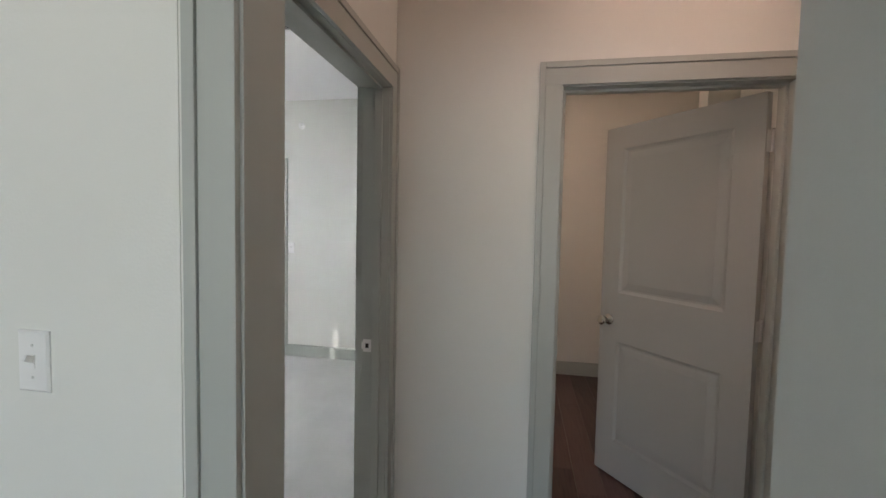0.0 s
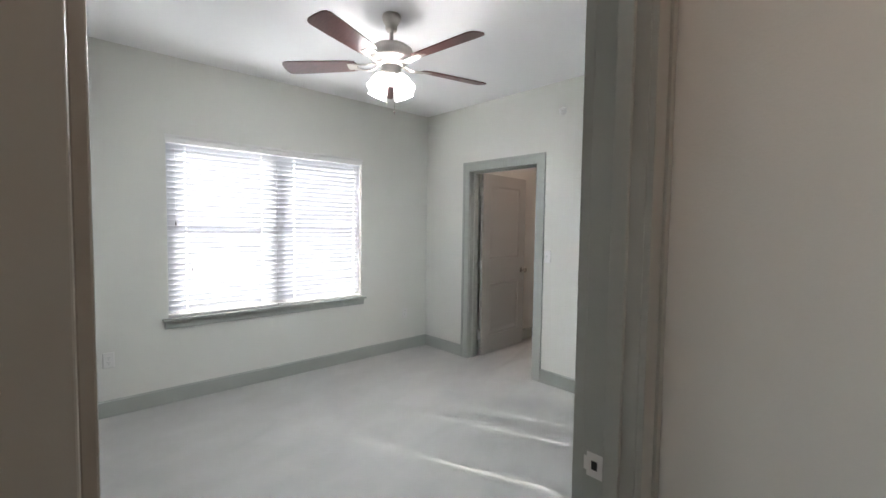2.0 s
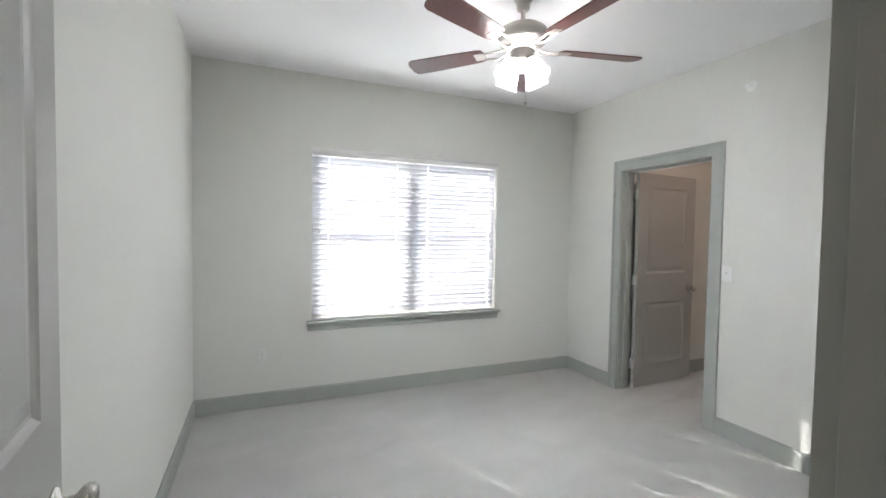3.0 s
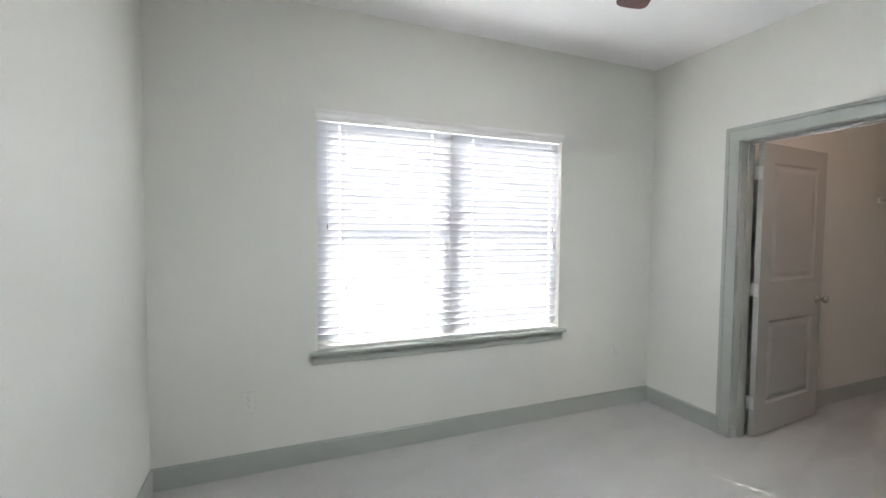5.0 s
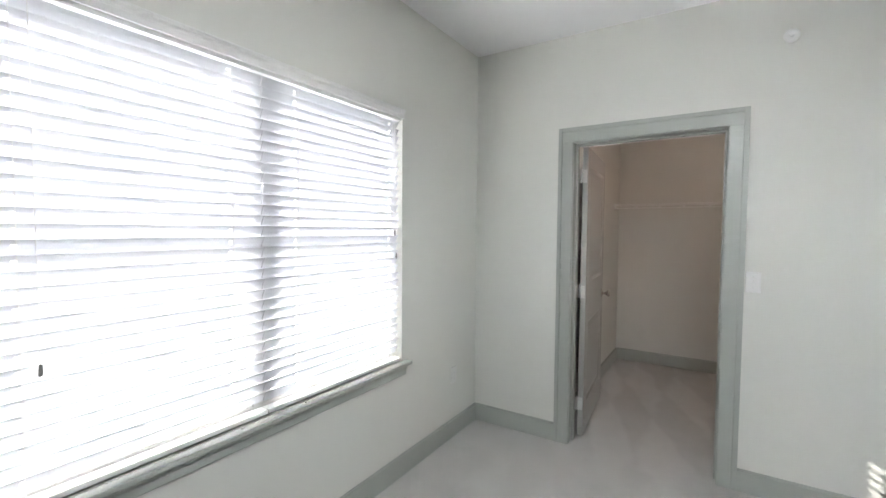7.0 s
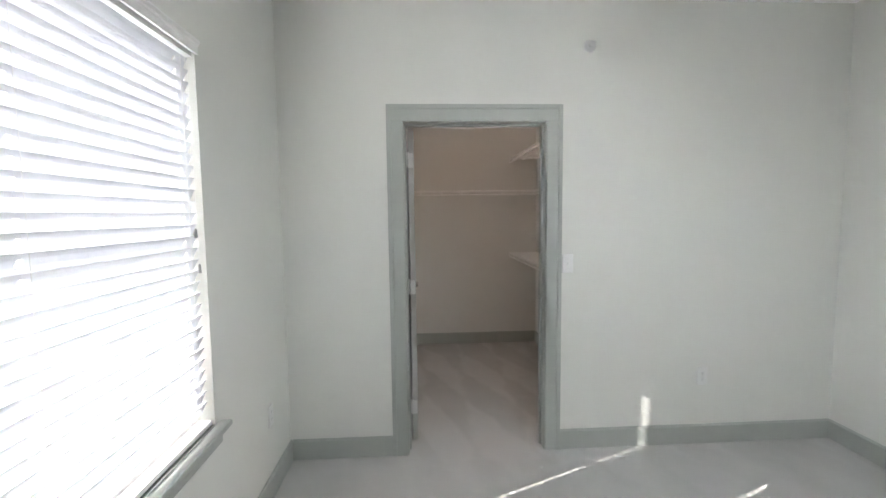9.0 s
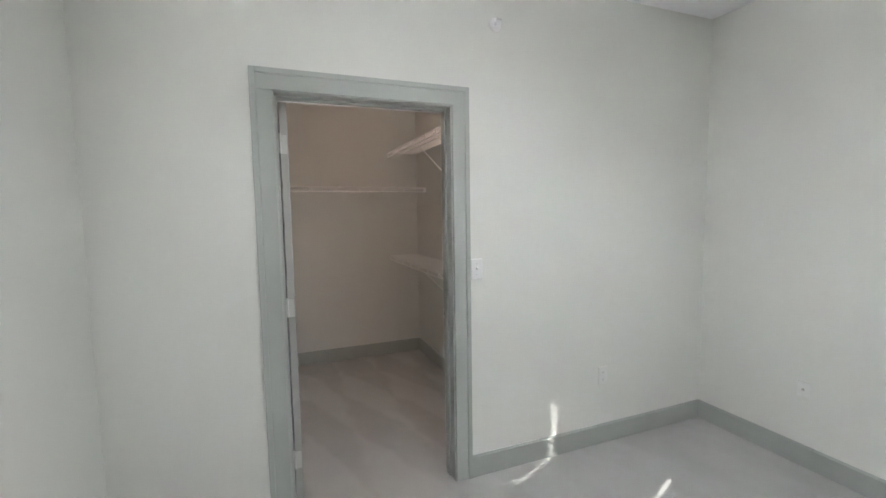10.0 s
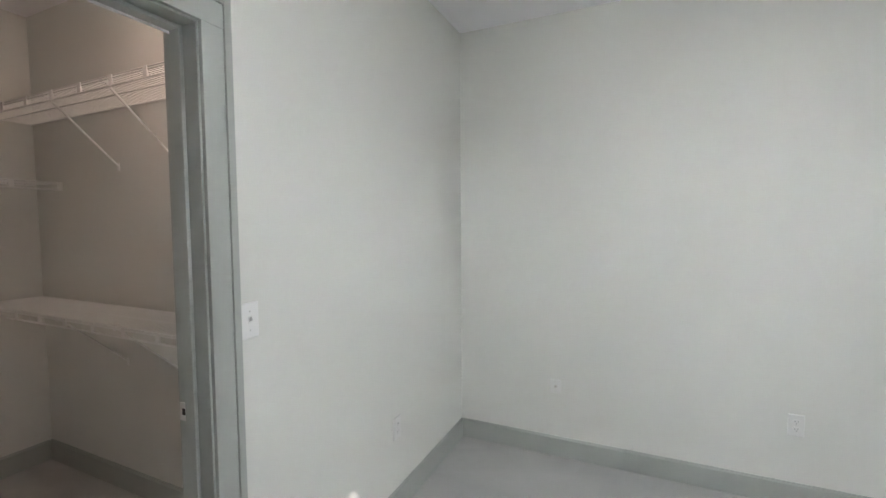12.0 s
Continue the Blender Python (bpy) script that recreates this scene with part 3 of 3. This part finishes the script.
# ---- plates on the walls ----
def plate(name, m, label, category, kind, w=0.070, h=0.115):
    """A wall plate whose face looks along -y of its own frame, its centre at the origin."""
    root = empty(name, m, label, category, "wall plates")
    bm = bmesh.new()
    w2, h2 = w / 2, h / 2
    la = [bm.verts.new(p) for p in ((-w2, 0, -h2), (w2, 0, -h2), (w2, 0, h2), (-w2, 0, h2))]
    lb = [bm.verts.new(p) for p in ((-w2, -0.003, -h2), (w2, -0.003, -h2), (w2, -0.003, h2), (-w2, -0.003, h2))]
    lc = [bm.verts.new(p) for p in ((-w2 + 0.004, -0.006, -h2 + 0.004), (w2 - 0.004, -0.006, -h2 + 0.004), (w2 - 0.004, -0.006, h2 - 0.004), (-w2 + 0.004, -0.006, h2 - 0.004))]
    panel_loop(bm, [la, lb, lc])
    part("cover", bm, WHITEP if kind == "switch" else PLATE, root, "white plastic cover plate")
    if kind == "switch":
        boxes("toggle_frame", [(-0.006, 0.006, -0.0072, -0.006, -0.013, 0.013)], WHITEP, root)
        bm = bmesh.new()
        box(bm, -0.004, 0.004, -0.018, 0, -0.006, 0.006, Matrix.Translation((0, -0.004, 0.002)) @ Matrix.Rotation(radians(-28), 4, "X"))
        part("toggle", bm, WHITEP, root, "white toggle lever", bevel=0.001)
        scr = (0.030, -0.030)
    elif kind == "outlet":
        for dz in (0.0195, -0.0195):
            bm = bmesh.new()
            m2 = Matrix.Translation((0, -0.0058, dz)) @ Matrix.Rotation(radians(90), 4, "X") @ Matrix.Diagonal((1, 0.84, 1, 1))
            lathe(bm, [(0.0172, 0), (0.0172, 0.0018), (0.0165, 0.0022)], m2, 20)
            s = part("socket", bm, PLATE, root, "white socket face")
            # no holes are cut: grey blocks carry the slots' shade
            boxes("slot", [(-0.0075, -0.0053, -0.0084, -0.0078, dz - 0.001, dz + 0.007), (0.0053, 0.0075, -0.0084, -0.0078, dz - 0.001, dz + 0.006), (-0.002, 0.002, -0.0084, -0.0078, dz - 0.010, dz - 0.006)], SLOTS, s, "grey blocks standing for the shade in the slots")
        scr = (0.0,)
    else:
        bm = bmesh.new()
        lathe(bm, [(0.008, 0), (0.008, 0.003), (0.0047, 0.003), (0.0047, 0.010), (0.003, 0.010)], Matrix.Translation((0, -0.006, 0)) @ Matrix.Rotation(radians(90), 4, "X"), 12)
        part("jack", bm, NICKEL, root, "threaded cable jack")
        scr = (0.034, -0.034)
    for z in scr:
        bm = bmesh.new()
        lathe(bm, [(0.003, 0), (0.003, 0.001), (0.002, 0.0014)], Matrix.Translation((0, -0.006, z)) @ Matrix.Rotation(radians(90), 4, "X"), 10)
        part("screw", bm, PAINTED, root, "small screw head")
    return root


plate("switch_plate", pose(1.714, 0, 1.181), "white toggle switch plate beside the closet door", "light switch", "switch")
plate("switch_plate", pose(3.285, -3.625, 1.185), "white toggle switch plate on the living room wall", "light switch", "switch")
plate("outlet_plate", pose(2.597, 0, 0.444), "white double outlet plate on the closet wall", "outlet", "outlet")
plate("outlet_plate", pose(0, -0.324, 0.436, 0, 0, 90), "white double outlet plate beside the window corner", "outlet", "outlet")
plate("outlet_plate", pose(0, -3.066, 0.425, 0, 0, 90), "white double outlet plate under the window wall end", "outlet", "outlet")
plate("cable_plate", pose(3.475, -0.643, 0.449, 0, 0, -90), "white cable jack plate low on the entry wall", "cable outlet", "jack", w=0.066, h=0.088)
plate("outlet_plate", pose(3.475, -1.86, 0.430, 0, 0, -90), "white double outlet plate low on the entry wall", "outlet", "outlet")

# sidewall sprinkler
root = empty("wall_sprinkler", pose(1.835, 0, 2.475), "white sidewall sprinkler head with its round escutcheon", "sprinkler")
bm = bmesh.new()
R90 = Matrix.Rotation(radians(90), 4, "X")
lathe(bm, [(0.036, 0), (0.036, 0.002), (0.030, 0.007), (0.016, 0.010)], R90, 28)
part("escutcheon", bm, WHITEP, root, "white round escutcheon", smooth=True)
bm = bmesh.new()
lathe(bm, [(0.011, 0.008), (0.011, 0.026), (0.006, 0.030), (0.006, 0.044)], R90, 14)
part("nozzle", bm, WHITEP, root)
bm = bmesh.new()
box(bm, -0.014, 0.014, -0.060, -0.043, 0.008, 0.010)
box(bm, -0.014, 0.014, -0.046, -0.044, -0.012, 0.009)
tube(bm, (-0.011, -0.02, 0), (-0.004, -0.045, 0), 0.0022, 6)
tube(bm, (0.011, -0.02, 0), (0.004, -0.045, 0), 0.0022, 6)
part("deflector", bm, WHITEP, root, "small white deflector")

# ceiling register
root = empty("ceiling_vent", pose(2.62, -1.69, H), "white louvred ceiling vent", "air vent")
boxes("frame", [(-0.13, 0.13, -0.15, -0.125, -0.008, 0), (-0.13, 0.13, 0.125, 0.15, -0.008, 0), (-0.13, -0.105, -0.125, 0.125, -0.008, 0), (0.105, 0.13, -0.125, 0.125, -0.008, 0)], WHITEP, root, bevel=0.002)
# near-black sheet in place of the shade behind the louvres
boxes("backing", [(-0.105, 0.105, -0.125, 0.125, -0.001, 0)], DARK, root, "dark sheet standing for the shade inside the duct")
for i in range(11):
    bm = bmesh.new()
    box(bm, -0.105, 0.105, -0.0085, 0.0085, -0.0006, 0.0006, Matrix.Translation((0, -0.113 + i * 0.0226, -0.006)) @ Matrix.Rotation(radians(35), 4, "X"))
    part("slat", bm, WHITEP, root)


# ---- ceiling fan ----
def fan(x, y, turn):
    root = empty("ceiling_fan", pose(x, y, H), "nickel ceiling fan with five cherry blades and lit lamps", "ceiling fan")
    bm = bmesh.new()
    lathe(bm, [(0.054, 0), (0.057, -0.008), (0.055, -0.030), (0.042, -0.055), (0.036, -0.062), (0.036, -0.086), (0.030, -0.096), (0.014, -0.100)], None, 32)
    part("canopy", bm, NICKEL, root, "brushed nickel canopy", smooth=True)
    bm = bmesh.new()
    tube(bm, (0, 0, -0.095), (0, 0, -0.19), 0.0125, 14)
    part("downrod", bm, NICKEL, root)
    bm = bmesh.new()
    lathe(bm, [(0.022, -0.160), (0.030, -0.172), (0.065, -0.180), (0.105, -0.190), (0.130, -0.208), (0.137, -0.235), (0.130, -0.262), (0.114, -0.276), (0.095, -0.282), (0.085, -0.300), (0.066, -0.312)], None, 40)
    part("motor_housing", bm, NICKEL, root, "brushed nickel motor housing", smooth=True)
    bm = bmesh.new()
    lathe(bm, [(0.066, -0.311), (0.060, -0.322), (0.064, -0.345), (0.058, -0.372), (0.040, -0.390), (0.026, -0.396), (0.018, -0.425), (0.0, -0.430)], None, 32)
    part("lamp_fitter", bm, NICKEL, root, "brushed nickel lamp fitter", smooth=True)
    zb = -0.298
    for i in range(5):
        a = radians(turn + 72 * i)
        m = Matrix.Rotation(a, 4, "Z") @ Matrix.Translation((0, 0, zb)) @ Matrix.Diagonal((1.045, 1.0, 1.0, 1.0)) @ Matrix.Rotation(radians(12), 4, "X")
        bm = bmesh.new()
        out = [(0.215, -0.048), (0.25, -0.056), (0.50, -0.066), (0.625, -0.068), (0.648, -0.060), (0.660, -0.040), (0.663, 0.0), (0.660, 0.040), (0.648, 0.060), (0.625, 0.068), (0.50, 0.066), (0.25, 0.056), (0.215, 0.048), (0.205, 0.02), (0.205, -0.02)]
        lo = [bm.verts.new((px, py, -0.003)) for px, py in out]
        hi = [bm.verts.new((px, py, 0.003)) for px, py in out]
        bm.faces.new(lo)
        bm.faces.new(hi)
        for k in range(len(out)):
            bm.faces.new((lo[k], lo[(k + 1) % len(out)], hi[(k + 1) % len(out)], hi[k]))
        bmesh.ops.transform(bm, matrix=m, verts=bm.verts)
        part("blade", bm, BLADE, root, "cherry-stained wooden blade")
        bm = bmesh.new()
        for s in (-1, 1):
            pts = [(0.075, 0.010, 0.006), (0.105, 0.026, -0.008), (0.135, 0.032, -0.014), (0.165, 0.028, -0.012), (0.195, 0.026, -0.009), (0.228, 0.030, -0.006)]
            rings = [[bm.verts.new((px + 0.0055 * math.sin(s * 0.3) * math.cos(k), s * py + 0.0055 * math.cos(k), pz + 0.0055 * math.sin(k))) for k in (math.pi * q / 4 for q in range(8))] for px, py, pz in pts]
            for ra, rb in zip(rings, rings[1:]):
                for k in range(8):
                    bm.faces.new((ra[k], ra[(k + 1) % 8], rb[(k + 1) % 8], rb[k]))
            bm.faces.new(rings[0])
            bm.faces.new(rings[-1])
        box(bm, 0.205, 0.262, -0.030, 0.030, -0.0070, -0.0035)
        bmesh.ops.transform(bm, matrix=m, verts=bm.verts)
        part("blade_arm", bm, NICKEL, root, "polished open scroll blade arm", smooth=False)
    for i in range(4):
        a = radians(turn + 6 + 90 * i)
        arm_end = Vector((math.cos(a) * 0.066, math.sin(a) * 0.066, -0.372))
        bm = bmesh.new()
        tube(bm, (math.cos(a) * 0.03, math.sin(a) * 0.03, -0.360), arm_end, 0.009, 10)
        ax = Vector((math.cos(a) * 0.5, math.sin(a) * 0.5, -0.86)).normalized()
        q = ax.to_track_quat("Z", "Y").to_matrix().to_4x4()
        lathe(bm, [(0.010, -0.012), (0.024, -0.006), (0.026, 0.012), (0.022, 0.014)], Matrix.Translation(arm_end) @ q, 18)
        part("lamp_arm", bm, NICKEL, root, "brushed nickel lamp arm", smooth=True)
        bm = bmesh.new()
        lathe(bm, [(0.024, 0.008), (0.034, 0.018), (0.049, 0.042), (0.056, 0.070), (0.058, 0.094), (0.063, 0.116), (0.069, 0.127), (0.066, 0.126), (0.055, 0.094), (0.053, 0.070), (0.046, 0.044), (0.032, 0.022), (0.018, 0.012)], Matrix.Translation(arm_end) @ q @ Matrix.Diagonal((0.86, 0.86, 0.92, 1.0)), 24)
        part("shade", bm, SHADE, root, "frosted tulip glass shade, lit", smooth=True)
        bm = bmesh.new()
        bmesh.ops.create_uvsphere(bm, u_segments=12, v_segments=8, radius=0.022, matrix=Matrix.Translation(arm_end + ax * 0.075))
        part("bulb", bm, BULB, root, "lit opal bulb", smooth=True)
    for dx, dy, ln in ((0.012, -0.040, 0.150), (0.030, 0.006, 0.205)):
        bm = bmesh.new()
        tube(bm, (dx, dy, -0.39), (dx, dy, -0.39 - ln), 0.0013, 5)
        lathe(bm, [(0.0, 0.012), (0.005, 0.006), (0.006, 0.0), (0.004, -0.008), (0.0, -0.010)], Matrix.Translation((dx, dy, -0.39 - ln)), 10)
        part("pull_chain", bm, CHROME, root, "thin metal pull chain with a small bob")
    return root


fan(1.732, -1.778, 5)


# ---- closet ----
def wire_shelf(name, m, length, depth, label, braces, rod=True):
    """Ventilated wire shelf: along +x from its wall corner, out to -y, top at z 0."""
    root = empty(name, m, label, "wire shelf", "closet wire shelves")
    bm = bmesh.new()
    n = int(length / 0.0255)
    for i in range(n + 1):
        x = 0.004 + i * (length - 0.008) / n
        tube(bm, (x, 0, 0), (x, -depth, 0), 0.0020, 5)
        tube(bm, (x, -depth, 0), (x, -depth, -0.010), 0.0020, 5)
    part("deck_wire", bm, WIRE, root, "thin white cross wires")
    bm = bmesh.new()
    for y, z in ((-0.006, -0.003), (-depth, 0.0), (-depth * 0.5, -0.0045), (-depth, -0.010)):
        tube(bm, (0, y, z), (length, y, z), 0.0038, 8)
    part("rail", bm, WIRE, root, "white long rails")
    if rod:
        bm = bmesh.new()
        tube(bm, (0, -depth - 0.002, -0.042), (length, -depth - 0.002, -0.042), 0.0050, 8)
        k = max(2, int(round(length / 0.23)))
        for i in range(k + 1):
            x = 0.01 + i * (length - 0.02) / k
            box(bm, x - 0.012, x + 0.012, -depth - 0.006, -depth + 0.001, -0.045, 0.003)
        part("hang_rod", bm, WIRE, root, "white hanging rod with flat links")
    for x in braces:
        bm = bmesh.new()
        tube(bm, (x, -depth + 0.01, -0.012), (x, -0.003, -0.30), 0.0048, 8)
        box(bm, x - 0.009, x + 0.009, -0.004, 0, -0.325, -0.285)
        box(bm, x - 0.008, x + 0.008, -depth - 0.003, -depth + 0.02, -0.018, 0.003)
        part("brace", bm, WIRE, root, "white diagonal brace")
    return root


wire_shelf("wire_shelf", pose(0.602, 2.28, 1.735), 1.53, 0.305, "white wire shelf along the closet back wall", ())
wire_shelf("wire_shelf", pose(2.14, 2.28, 2.10, 0, 0, -90), 2.10, 0.305, "upper white wire shelf along the closet side wall", (0.86, 1.33, 1.80))
wire_shelf("wire_shelf", pose(2.14, 2.28, 1.045, 0, 0, -90), 2.10, 0.305, "lower white wire shelf along the closet side wall", (0.86, 1.33, 1.80))


def dome_lamp(name, x, y, glassmat, label):
    root = empty(name, pose(x, y, H), label, "ceiling lamp")
    bm = bmesh.new()
    lathe(bm, [(0.15, 0), (0.155, -0.012), (0.150, -0.022), (0.135, -0.024)], None, 32)
    part("pan", bm, NICKEL, root, "nickel lamp rim", smooth=True)
    bm = bmesh.new()
    lathe(bm, [(0.140, -0.022), (0.130, -0.050), (0.100, -0.078), (0.055, -0.094), (0.0, -0.099)], None, 32)
    part("diffuser", bm, glassmat, root, "opal glass bowl, lit", smooth=True)
    return root


# the closet's lamp is an unseen addition that brightens it from behind the header
dome_lamp("closet_fill_lamp", 1.72, 0.62, CLOSETGLASS, "dim warm dome lamp added out of sight on the closet ceiling")
dome_lamp("bath_lamp", 4.28, -1.15, LAMPGLASS, "warm dome lamp on the bath ceiling")
dome_lamp("hall_lamp", 4.75, -3.05, HALLGLASS, "warm dome lamp on the hall ceiling")


# ---- outdoors ----
# unseen ground, its tone raised to bounce sunlight through the slats to the ceiling
structure(boxes("ground", [(-300, 300, -300, 300, -3.6, -3.5)], material("pale_bounce_ground", (0.55, 0.54, 0.52), 0.9, grain=0.3, scale=4, blotch=0.15, blotch_scale=0.4)), "unseen ground outside, made pale to bounce light up", "ground")


# ---- floor planks of the bath, hall and living room ----
def planks(name, x0, x1, y0, y1, label):
    root = structure(new(name), label, "floor")
    w, ln, g = 0.152, 1.22, 0.0015
    nx = int(math.ceil((x1 - x0) / w))
    shared = {}
    for i in range(nx):
        xa, xb = x0 + i * w, min(x0 + (i + 1) * w, x1)
        y = y0 - random.uniform(0, ln)
        while y < y1:
            ya, yb = max(y, y0), min(y + ln, y1)
            if yb - ya > 0.01:
                sx, sy = round(xb - xa - g, 3), round(yb - ya - g, 3)
                if (sx, sy) not in shared:
                    bm = bmesh.new()
                    box(bm, 0, sx, 0, sy, -0.012, -0.001)
                    box(bm, 0.001, sx - 0.001, 0.001, sy - 0.001, -0.001, 0)
                    bmesh.ops.recalc_face_normals(bm, faces=bm.faces)
                    me = bpy.data.meshes.new("plank")
                    bm.to_mesh(me)
                    bm.free()
                    me.materials.append(PLANK)
                    shared[sx, sy] = me
                ob = new("plank", shared[sx, sy])
                ob.parent = root
                ob.location = (xa, ya, 0)
            y += ln
    return root


planks("floor_bath", 3.595, 5.78, -2.388, 0.12, "dark brown wood plank floor in the bath")
planks("floor_hall", 3.595, 5.78, -3.502, -2.388, "dark brown wood plank floor in the hall")
planks("floor_living", 1.2, 6.38, -6.2, -3.6235, "dark brown wood plank floor of the living room")
planks("floor_threshold", OX0, OX1, -3.6225, -3.5025, "dark brown wood planks under the cased opening")
